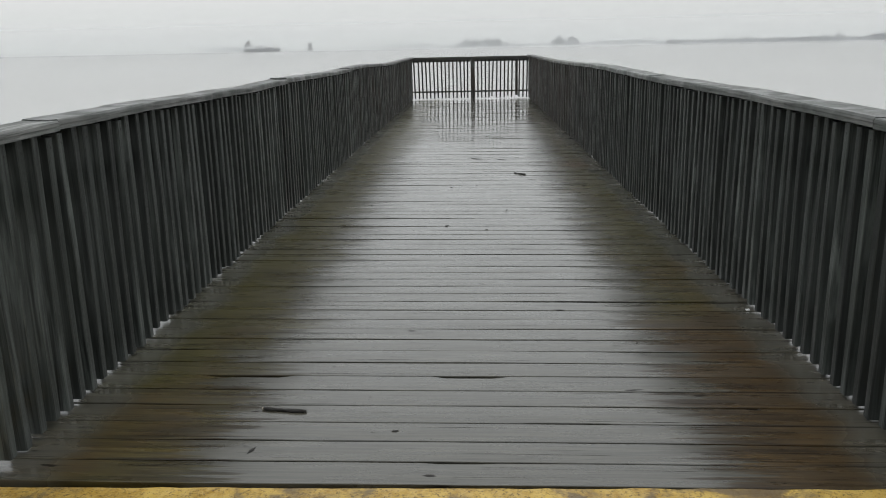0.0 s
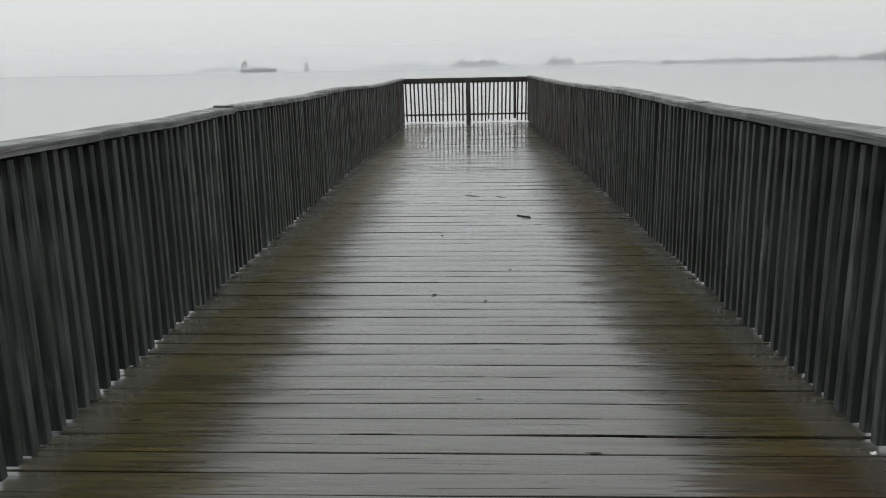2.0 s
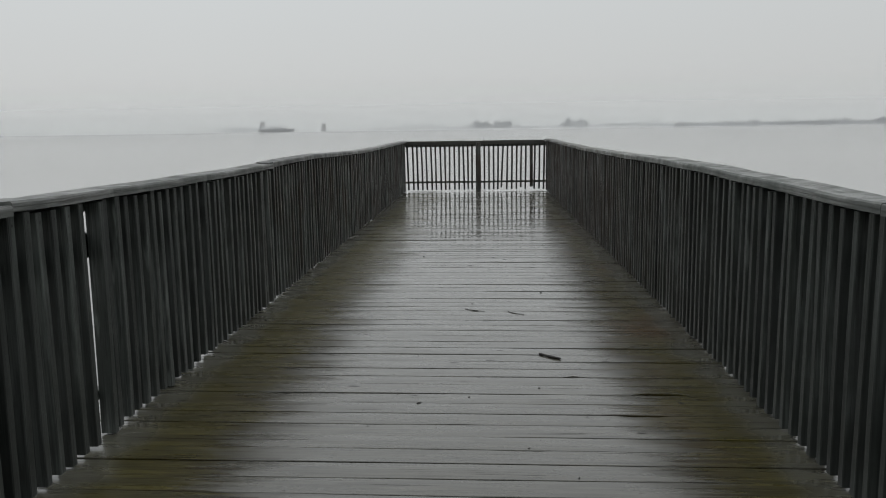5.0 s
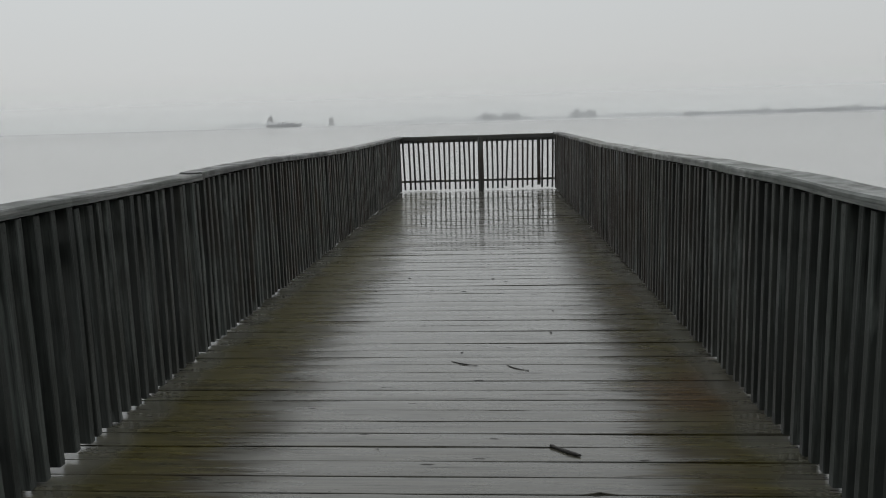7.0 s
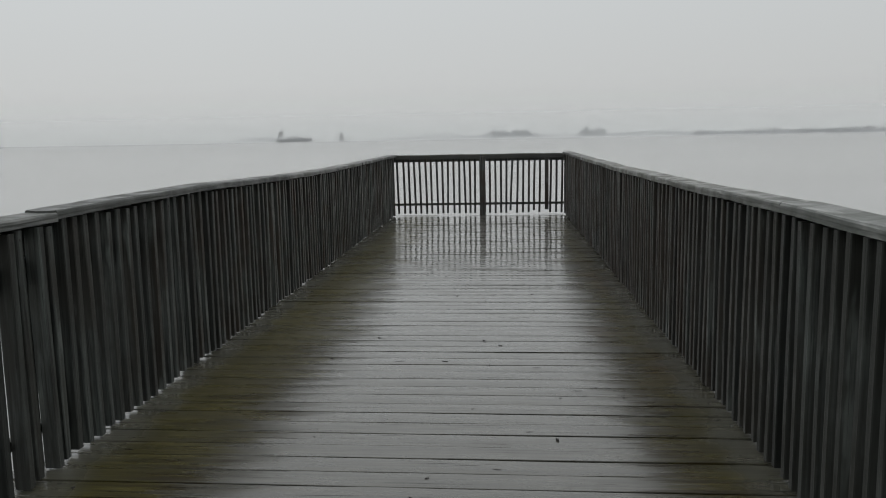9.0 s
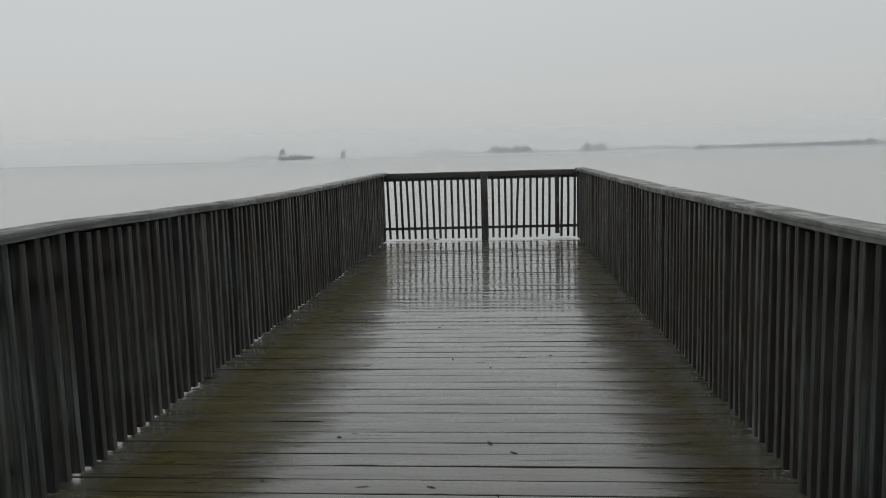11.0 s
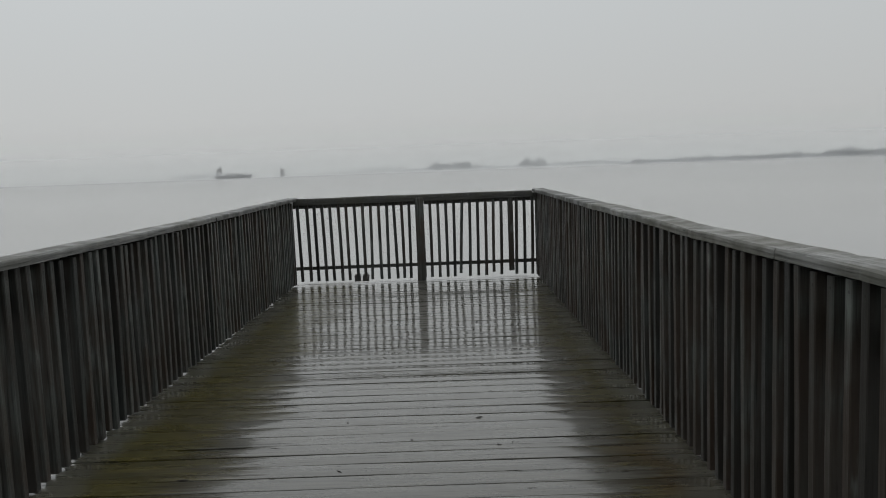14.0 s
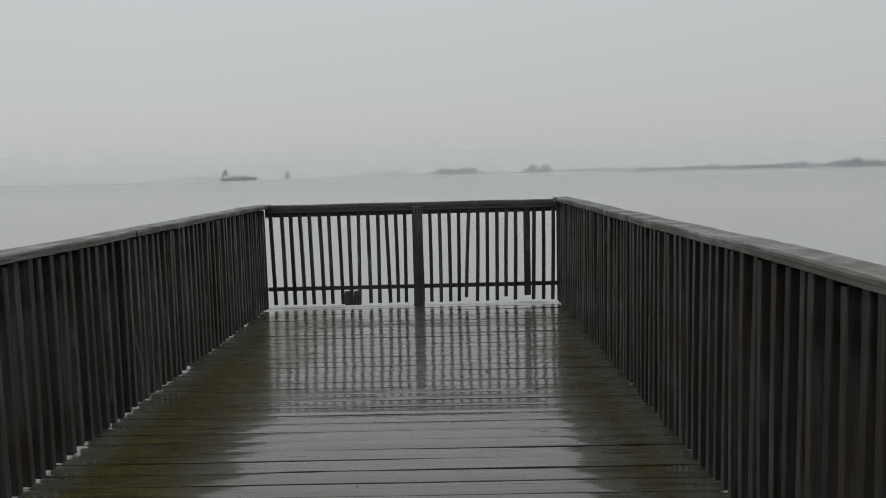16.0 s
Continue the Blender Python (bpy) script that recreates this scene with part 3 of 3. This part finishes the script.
def side_railing(side):
    """side -1: the railing along low x; +1: along high x."""
    face = X_L if side < 0 else X_R
    rng = random.Random(70 + side)
    rail = thing("railing", "dark weathered wooden railing with close square pickets and a flat cap", "railing", (face, 0, 0),
                 group="pier railings")
    turn = 90 if side < 0 else -90     # picket faces look to the walkway
    wide = {7.69: 0.066, 8.99: 0.028, 9.09: 0.036, 10.28: 0.038, 10.54: 0.044, 13.77: 0.044} if side < 0 else {}
    slack = 0.0
    y = Y_NEAR - 0.42
    while y < Y_FAR - 0.02:
        p = new("picket", rng.choice(PICKETS))
        p.parent = rail
        foot = deck_z(face, y) + rng.uniform(-0.006, 0.008)
        tall = (cap_top(side, y) - 0.038 - rng.uniform(0.004, 0.014) - foot) / 1.026
        p.matrix_basis = pose(side * rng.uniform(-0.003, 0.005), y, foot,
                              rng.gauss(0, 0.25), rng.gauss(0, 0.35), turn + rng.gauss(0, 1.2)) @ Matrix.Diagonal((1, 1, tall, 1))
        step = 0.1000 + max(-0.004, min(0.0015, rng.gauss(0, 0.0020))) - slack
        slack = 0.0
        for g, more in wide.items():
            if abs(y + 0.05 - g) < 0.049:
                step += more
                slack = min(more * 0.7, 0.034)
        y += step
    a, b = sorted((side * 0.072, side * 0.108))
    rings = []
    for i in range(97):
        y = Y_NEAR - 0.5 + (Y_FAR + 0.54 - Y_NEAR) * i / 96
        z = cap_top(side, y) - 0.039
        rings.append([(a, y, z - 0.055), (b, y, z - 0.055), (b, y, z), (a, y, z)])
    part("top_rail", loft(rings), M_PICKET, rail)
    part("upper_rail", box(a, b, Y_NEAR - 0.5, Y_FAR + 0.04, 0.818, 0.926, 0.003), M_PICKET, rail)
    part("bottom_rail", box(a, b, Y_NEAR - 0.5, Y_FAR + 0.04, 0.172, 0.216, 0.003), M_PICKET, rail)
    joints = [Y_NEAR - 0.5, 3.44, 7.18, 10.69, 14.42, 18.15, Y_FAR + 0.085] if side < 0 else \
             [Y_NEAR - 0.5, 3.44, 7.18, 10.69, 14.42, 18.00, Y_FAR + 0.085]
    for i, (p0, p1) in enumerate(zip(joints, joints[1:])):
        c = part("cap", cap_mesh(p0, p1 - 0.004, 300 + 10 * side + i, lambda y: cap_top(side, y)), None, rail, "grey weathered cap plank")
        cant = 2.5 if side > 0 and i in (1, 2) else 0.8     # some planks have cupped up outwards
        c.matrix_basis = pose(side * (0.046 + rng.uniform(-0.002, 0.002)), 0, 0, 0, 0, 0)
        for v in c.data.vertices:
            v.co.z += 0.0012 * cant + side * v.co.x * math.radians(cant)
    k = 3.35
    while k < Y_FAR:
        a, b = sorted((side * 0.110, side * 0.199))
        part("post", box(a, b, k - 0.045, k + 0.045, -0.02, min(cap_top(side, k - 0.045), cap_top(side, k + 0.045)) - 0.041, 0.004), M_PICKET, rail)
        k += 1.815
    return rail


side_railing(-1)
side_railing(1)


def end_railing():
    rng = random.Random(5)
    rail = thing("railing", "dark weathered wooden end railing with open pickets against the water", "railing", (0, Y_FAR, -0.002),
                 group="pier railings")
    rail.rotation_euler.y = -fall(Y_FAR)
    shapes = [picket_mesh(140 + i, w=0.036, z0=0.034, length=0.985) for i in range(6)]
    short = picket_mesh(160, w=0.036, z0=0.075, length=0.945)
    # feet and heads of the end pickets, in 3.06 mm steps from the corner
    feet = [15, 50, 81, 114, 146, 180, 210, 245, 275, 302, 340, 370, 407, 434, 461, 519, 548, 580, 612, 641, 665, 703, 738, 771, 801, 833, 895, 929, 960]
    heads = [-2, 35, 66, 97, 130, 164, 196, 230, 263, 296, 328, 362, 390, 422, 453, 505, 538, 570, 602, 635, 670, 700, 732, 765, 797, 828, 891, 922, 955]
    mean = sum(f - h for f, h in zip(feet, heads)) / len(feet)
    for i, (f, h) in enumerate(zip(feet, heads)):
        x = X_L + 0.008 + f * 0.003056
        p = new("picket", short if i in (24, 20) else rng.choice(shapes))
        p.parent = rail
        lean = math.degrees((h - f + mean) * 0.003056 / 0.95)
        p.matrix_basis = pose(x, rng.uniform(-0.002, 0.003), 0, rng.gauss(0, 0.2), lean, rng.gauss(0, 2))
    part("post", box(0.455, 0.560, -0.05, 0.05, -0.004, 1.036, 0.005), M_PICKET, rail, "square middle post")
    part("wide_picket", box(1.604, 1.670, -0.004, 0.038, 0.082, 1.02, 0.004), M_PICKET, rail, "broad short picket")
    for a, b in ((X_L - 0.03, 0.453), (0.562, X_R + 0.03)):
        part("bottom_rail", box(a, b, 0.042, 0.080, 0.176, 0.217, 0.003), M_CAP_X, rail)
        part("top_rail", box(a, b, 0.042, 0.080, 0.95, 1.047, 0.003), M_CAP_X, rail)
    part("fascia", box(X_L + 0.004, X_R - 0.004, -0.026, -0.006, 0.993, 1.047, 0.003), M_CAP_X, rail)
    c = part("cap", cap_mesh(0.0, X_R - X_L - 0.068, 401, lambda y: 0.0, 0.14, M_CAP_X), None, rail, "grey weathered cap plank")
    c.matrix_basis = pose(X_L + 0.034, 0.028, CAP_TOP, 0, 0, -90)
    return rail


end_railing()


# ---- loose things on the deck ----
def twig(name, label, start, end, radius, bend, seed, material=M_BARK, ends=False, category="stick"):
    """A crooked stick lying between two places on the boards."""
    rng = random.Random(seed)
    a, b = Vector(start), Vector(end)
    axis = b - a
    side = axis.cross(Vector((0, 0, 1))).normalized()
    rings = []
    n = 10
    for i in range(n + 1):
        t = i / n
        r = radius * (1.0 + 0.25 * math.sin(9 * t + seed) * rng.uniform(0.4, 1)) * (0.7 if i in (0, n) else 1)
        c = a + axis * t + side * (bend * math.sin(math.pi * t) + rng.uniform(-0.15, 0.15) * radius)
        c.z = deck_z(c.x, c.y) + radius * 0.72
        rings.append([c + side * (r * math.cos(k * math.pi / 4)) + Vector((0, 0, 0.9 * r * math.sin(k * math.pi / 4))) for k in range(8)])
    ob = part(name, loft(rings), material, smooth=True)
    tagged(ob, label, category)
    if ends:
        d = axis.normalized()
        q = [[rings[0][k] - d * 0.0008 for k in range(8)], [rings[0][k] - d * 0.005 for k in range(8)]]
        part("broken_end", loft(q), M_RAW, ob, "pale broken end")
    return ob


twig("stick", "short thick dark wet stick lying on the boards", (-0.316, 3.338, 0), (-0.146, 3.318, 0), 0.0075, 0.004, 1, ends=True)
twig("stick", "dark flat stick lying on the wet boards", (0.948, 9.190, 0), (1.063, 9.085, 0), 0.0078, 0.006, 2)
twig("twig", "thin dark twig on the wet boards", (0.468, 10.40, 0), (0.618, 10.32, 0), 0.003, 0.010, 3, category="twig")
twig("twig", "thin curved dark twig on the wet boards", (0.781, 10.335, 0), (0.905, 10.225, 0), 0.0026, 0.016, 4, category="twig")


def litter():
    bm = bmesh.new()
    rng = random.Random(8)
    rings = []
    for i in range(5):
        x = -0.016 + 0.008 * i
        z = 0.006 + rng.uniform(0, 0.008)
        rings.append([(x, -0.012, 0.001), (x, -0.008, z), (x, 0.006, z + rng.uniform(0, 0.006)), (x, 0.012, 0.001)])
    ob = part("litter", loft(rings, bm), M_PAPER)
    ob.location = (1.930, 4.560, deck_z(1.93, 4.56) - 0.001)
    ob.scale = (0.62, 0.62, 0.62)
    tagged(ob, "small crumpled white scrap at the foot of the railing", "litter")


litter()


def bark_bits():
    """Specks of bark and broken leaf scattered over the wet boards."""
    rng = random.Random(31)
    bm = bmesh.new()
    for _ in range(120):
        x, y = rng.gauss(0.5, 0.62), rng.uniform(3.0, 21.2)
        if not X_L + 0.1 < x < X_R - 0.1:
            continue
        r = rng.choice((0.003, 0.004, 0.005, 0.007, 0.010))
        a = rng.uniform(0, 6.28)
        u = Vector((math.cos(a), math.sin(a), 0)) * r * rng.uniform(1.0, 2.6)
        v = Vector((-math.sin(a), math.cos(a), 0)) * r * rng.uniform(0.5, 0.9)
        c = Vector((x, y, deck_z(x, y) + 0.0005))
        up = Vector((0, 0, r * rng.uniform(0.25, 0.6)))
        lower = [c - u, c + v, c + u, c - v]
        loft([lower, [c + (q - c) * 0.6 + up for q in lower]], bm)
    ob = part("bark_bits", bm, M_BARK)
    tagged(ob, "small dark specks of bark scattered on the wet boards", "debris", kind="stuff")


bark_bits()


def mooring_piles():
    """Two old square timbers side by side in the water beyond the pier's end, heads split and worn."""
    th = thing("mooring_pile", "pair of dark wet square timber piles with worn heads", "pile", (-0.655, 25.5, WATER))
    rng = random.Random(3)
    for x0, x1, top in ((-0.125, -0.020, 1.205), (-0.019, 0.019, 1.09), (0.020, 0.125, 1.215)):
        rings = []
        for z in (-2.4, 0.0, top - 0.10, top - 0.03, top):
            s = 0.82 if z == top else 1.0
            c, h = (x0 + x1) / 2, (x1 - x0) / 2 * s
            rings.append([(c + h * a + rng.uniform(-0.006, 0.006), 0.06 * s * b, z + (rng.uniform(-0.014, 0.012) if z > 1 else 0)) for a, b in
                          ((-1, -0.7), (-0.7, -1), (0.7, -1), (1, -0.7), (1, 0.7), (0.7, 1), (-0.7, 1), (-1, 0.7))])
        part("timber", loft(rings), M_BARK, th)
    ring2 = [[(-0.165 + r * math.cos(k * math.pi / 4), r * math.sin(k * math.pi / 4), z) for k in range(8)] for r, z in ((0.016, -2.4), (0.016, 0.96), (0.022, 0.985), (0.012, 1.0))]
    part("iron_pin", loft(ring2), M_BARK, th, "thin dark iron pin beside the timbers")


mooring_piles()


def reeds():
    """Thin dead reed stems standing in the water beyond the pier's end."""
    rng = random.Random(12)
    bm = bmesh.new()
    for i in range(22):
        x, y = rng.uniform(-0.26, 0.16), rng.uniform(-0.2, 0.2)
        h = rng.uniform(0.62, 0.92) if i > 1 else rng.uniform(1.0, 1.06)
        dx, dy = rng.uniform(-0.10, 0.10), rng.uniform(-0.05, 0.05)
        rings = []
        for t in (-0.6, 0.0, 0.4, 0.75, 0.92, 1.0):
            r = 0.0042 * (1 - 0.55 * max(t, 0)) * (1.8 if t == 0.92 and i < 6 else 1)
            c = Vector((x + dx * t * abs(t), y + dy * t, h * t))
            rings.append([c + Vector((r * math.cos(k * 2.094), r * math.sin(k * 2.094), 0)) for k in range(3)])
        loft(rings, bm)
    ob = part("reeds", bm, M_STRAW)
    ob.location = (0.97, 26.2, WATER)
    tagged(ob, "sparse dry reed stems standing in the water", "reeds", kind="stuff")


reeds()


# ---- the far river: ship, beacon, shores, mist ----
def ship():
    th = thing("ship", "dark hulled cargo barge with pale deckhouse at its stern", "ship", (-0.2565 * 1035, 1035, WATER))
    L, B, H = 46.0, 8.0, 3.4
    rings = []
    for x, w, z1, z0 in ((-23, 0.75, H, 0.6), (-20, 1, H, 0), (12, 1, H, 0), (19, 0.8, H + 0.5, 0), (22, 0.35, H + 1.0, 0.2), (23.2, 0.05, H + 1.2, 2.0)):
        b = B / 2 * w
        rings.append([(x, -b * 0.8, z0), (x, b * 0.8, z0), (x, b, z1 * 0.5), (x, b, z1), (x, -b, z1), (x, -b, z1 * 0.5)])
    part("hull", loft(rings), M_HULL, th)
    house = part("deckhouse", box(-19.5, -13.5, -3.2, 3.2, H, H + 5.2, 0.2), M_WHITE, th)
    for i in range(3):
        part("window", box(-18.8 + 1.9 * i, -17.6 + 1.9 * i, -3.28, -3.14, H + 3.4, H + 4.4), M_GLASS, house)
    part("bridge", box(-19.8, -15.0, -2.6, 2.6, H + 5.2, H + 9.2, 0.15), M_TOWER, th)
    part("funnel", box(-21.4, -19.8, -0.9, 0.9, H, H + 6.5, 0.3), M_HULL, th)
    part("mast", box(-17.2, -16.6, -0.3, 0.3, H + 9.2, H + 13.0), M_HULL, th)
    part("crosstree", box(-18.2, -15.6, -0.15, 0.15, H + 10.2, H + 10.5), M_HULL, th)
    for x, w, h in ((-9, 4.0, 2.4), (-3.5, 3.0, 3.2), (1.5, 4.0, 2.0), (7.5, 5.0, 1.5)):
        part("hatch", box(x - w / 2, x + w / 2, -2.4, 2.4, H, H + h, 0.2), M_WHITE if x != 7.5 else M_HULL, th)
    for x, w, h in ((-6.2, 1.8, 2.9), (-1.0, 1.6, 3.4), (4.4, 1.6, 2.4), (11.4, 2.2, 1.6)):
        part("cargo_crate", box(x - w / 2, x + w / 2, -2.6, 2.6, H, H + h, 0.1), M_HULL, th)
    part("foremast", box(14.9, 15.2, -0.15, 0.15, H, H + 6), M_HULL, th)


def beacon():
    th = thing("beacon", "dark square river beacon tower on a low base", "beacon", (-0.1975 * 1500, 1500, WATER))
    part("base", box(-4.8, 4.8, -4.8, 4.8, -1, 2.2, 0.3), M_TOWER, th)
    rings = [[(s * a, s * b, z) for a, b in ((-1, -1), (1, -1), (1, 1), (-1, 1))] for s, z in ((3.6, 2.2), (3.3, 6), (3.3, 10.4))]
    part("shaft", loft(rings), M_TOWER, th)
    part("parapet", box(-4.0, 4.0, -4.0, 4.0, 10.4, 12.2, 0.2), M_TOWER, th)
    part("lantern", box(-1.4, 1.4, -1.4, 1.4, 12.2, 13.0, 0.2), M_TOWER, th)


def low_bank(x0, x1, y, height, seed, name="far_bank"):
    """A long low hump of land with an uneven top."""
    rng = random.Random(seed)
    n = 60
    rings = []
    for i in range(n + 1):
        t = i / n
        x = x0 + (x1 - x0) * t
        h = height * (min(1, 8 * t, 8 * (1 - t)) ** 0.6) * rng.uniform(0.75, 1.1) + 0.05
        rings.append([(x, y - 30, WATER - 0.5), (x, y - 12, WATER + 0.6 * h), (x, y, WATER + h), (x, y + 60, WATER + 0.8 * h), (x, y + 80, WATER - 0.5)])
    ob = part(name, loft(rings), M_HAZED_SHORE)
    return tagged(ob, "low far river bank dim in the mist", "river bank", kind="structure")


def far_wood(x0, x1, y, height, count, seed, lift=1.0):
    """Bare winter trees far off: thin trunks with forked limbs and twig clumps, in one mass."""
    rng = random.Random(seed)
    verts, faces = [], []

    def spray(c, r):
        """A flat fan of twigs in a random turn."""
        a = Vector((rng.uniform(-1, 1), rng.uniform(-1, 1), rng.uniform(-0.6, 1))).normalized() * r
        b = Vector((rng.uniform(-1, 1), rng.uniform(-1, 1), rng.uniform(-0.6, 1))).normalized() * r * 0.6
        k = len(verts)
        verts.extend((c - a * 0.5, c + b * 0.5, c + a * 0.7, c - b * 0.5))
        faces.append((k, k + 1, k + 2, k + 3))

    for i in range(count):
        t = rng.random()
        x, yy = x0 + (x1 - x0) * t, y + rng.uniform(-20, 20)
        body = min(1.0, 4 * t + 0.3, 4 * (1 - t) + 0.3) * (0.72 + 0.28 * math.sin(23 * t + seed) * math.sin(9 * t + 2 * seed))
        h = height * body * rng.uniform(0.6, 1.1)
        g = WATER + lift
        w = 0.03 * h
        k = len(verts)
        verts.extend((Vector((x - w, yy, g)), Vector((x + w, yy, g)), Vector((x, yy + w, g)), Vector((x + rng.uniform(-0.5, 0.5), yy, g + h * 0.95))))
        faces.extend(((k, k + 1, k + 3), (k + 1, k + 2, k + 3), (k + 2, k, k + 3)))
        for _ in range(60):
            z = rng.random() ** 0.8
            spread = 0.34 * h * (0.45 + 0.9 * math.sin(math.pi * min(1, 0.15 + 0.8 * z)))
            spray(Vector((x + rng.gauss(0, 0.45) * spread, yy + rng.gauss(0, 0.45) * spread, g + h * z * 0.98)), 0.14 * h * rng.uniform(0.6, 1.3))
    me = bpy.data.meshes.new("wood")
    me.from_pydata([tuple(v) for v in verts], [], faces)
    me.materials.append(M_HAZED_TREES)
    ob = new("far_trees", me)
    return tagged(ob, "bare winter trees on the far bank in mist", "trees", kind="stuff")


def sheds():
    for i, (s, w, h) in enumerate(((0.165, 60, 9), (0.183, 75, 12), (0.206, 50, 8), (0.248, 34, 9), (0.275, 42, 7))):
        y = 2150 + 32 * i
        th = thing("warehouse", "pale low warehouse on the far bank", "warehouse", (s * y, y, WATER + 1.5), group="far warehouses")
        part("wall", box(-w / 2, w / 2, -12, 12, -3, h * 0.7, 0.2), M_SHED, th)
        rings = [[(x, -13, h * 0.7), (x, 0, h), (x, 13, h * 0.7)] for x in (-w / 2 - 1, w / 2 + 1)]
        part("roof", loft(rings), M_SHED, th)


def houses():
    """Small gabled houses among the trees of the near shore."""
    for x, w, h in ((0.240, 13, 5.5), (0.36, 11, 7.5), (0.403, 12, 7.5), (0.537, 13, 10.0)):
        th = thing("house", "small house with a pale gabled roof on the wooded far shore", "house", (x * 1075, 1075, WATER + 0.5), group="shore houses")
        part("wall", box(-w / 2, w / 2, -5, 5, -1.5, h * 0.6, 0.1), M_HAZED_SHORE, th)
        rings = [[(-w / 2 - 0.6, y, h * 0.6), (0, y, h), (w / 2 + 0.6, y, h * 0.6)] for y in (-5.6, 5.6)]
        part("roof", loft(rings), M_SHED if x > 0.3 else M_HAZED_SHORE, th)


def buoy():
    th = thing("buoy", "small dark channel buoy floating on the misty river", "buoy", (-0.432 * 1200, 1200, WATER))
    ring = lambda r, z: [(r * math.cos(a * math.pi / 5), r * math.sin(a * math.pi / 5), z) for a in range(10)]
    part("float", loft([ring(1.3, -0.6), ring(1.5, 0.3), ring(1.2, 1.0)]), M_TOWER, th)
    part("tower", loft([ring(0.9, 1.0), ring(0.45, 3.6)]), M_TOWER, th)
    part("topmark", loft([ring(0.15, 3.6), ring(0.7, 4.0), ring(0.7, 4.8), ring(0.15, 5.2)]), M_TOWER, th)


ship()
beacon()
buoy()
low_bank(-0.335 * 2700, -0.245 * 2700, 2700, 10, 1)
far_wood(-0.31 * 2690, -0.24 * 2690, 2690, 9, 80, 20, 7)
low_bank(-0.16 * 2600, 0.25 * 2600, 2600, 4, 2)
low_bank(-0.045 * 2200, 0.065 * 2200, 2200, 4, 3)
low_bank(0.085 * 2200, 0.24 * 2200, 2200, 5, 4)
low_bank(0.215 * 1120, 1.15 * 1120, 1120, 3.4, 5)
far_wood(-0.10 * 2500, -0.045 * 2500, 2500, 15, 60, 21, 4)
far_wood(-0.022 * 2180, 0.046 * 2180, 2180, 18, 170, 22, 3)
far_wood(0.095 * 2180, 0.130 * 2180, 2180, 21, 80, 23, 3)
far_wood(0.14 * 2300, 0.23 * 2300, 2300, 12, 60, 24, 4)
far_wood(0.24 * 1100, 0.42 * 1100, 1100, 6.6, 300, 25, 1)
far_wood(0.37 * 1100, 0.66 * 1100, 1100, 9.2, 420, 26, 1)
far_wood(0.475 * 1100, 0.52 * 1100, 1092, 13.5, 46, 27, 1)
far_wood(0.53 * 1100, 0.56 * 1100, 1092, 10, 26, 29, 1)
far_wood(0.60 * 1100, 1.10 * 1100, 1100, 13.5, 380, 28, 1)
sheds()
houses()


def mist(y, density, seed):
    bm = bmesh.new()
    v = [bm.verts.new(c) for c in ((-2600, y, WATER), (2600, y, WATER), (2600, y, 80), (-2600, y, 80))]
    bm.faces.new(v)
    ob = part("mist", bm, mist_sheet(density))
    return tagged(ob, "thin white mist lying over the river", "mist", kind="structure")


mist(850, 0.36, 1)
mist(1060, 0.20, 2)
mist(1430, 0.10, 3)
mist(1900, 0.14, 4)
mist(2400, 0.32, 5)
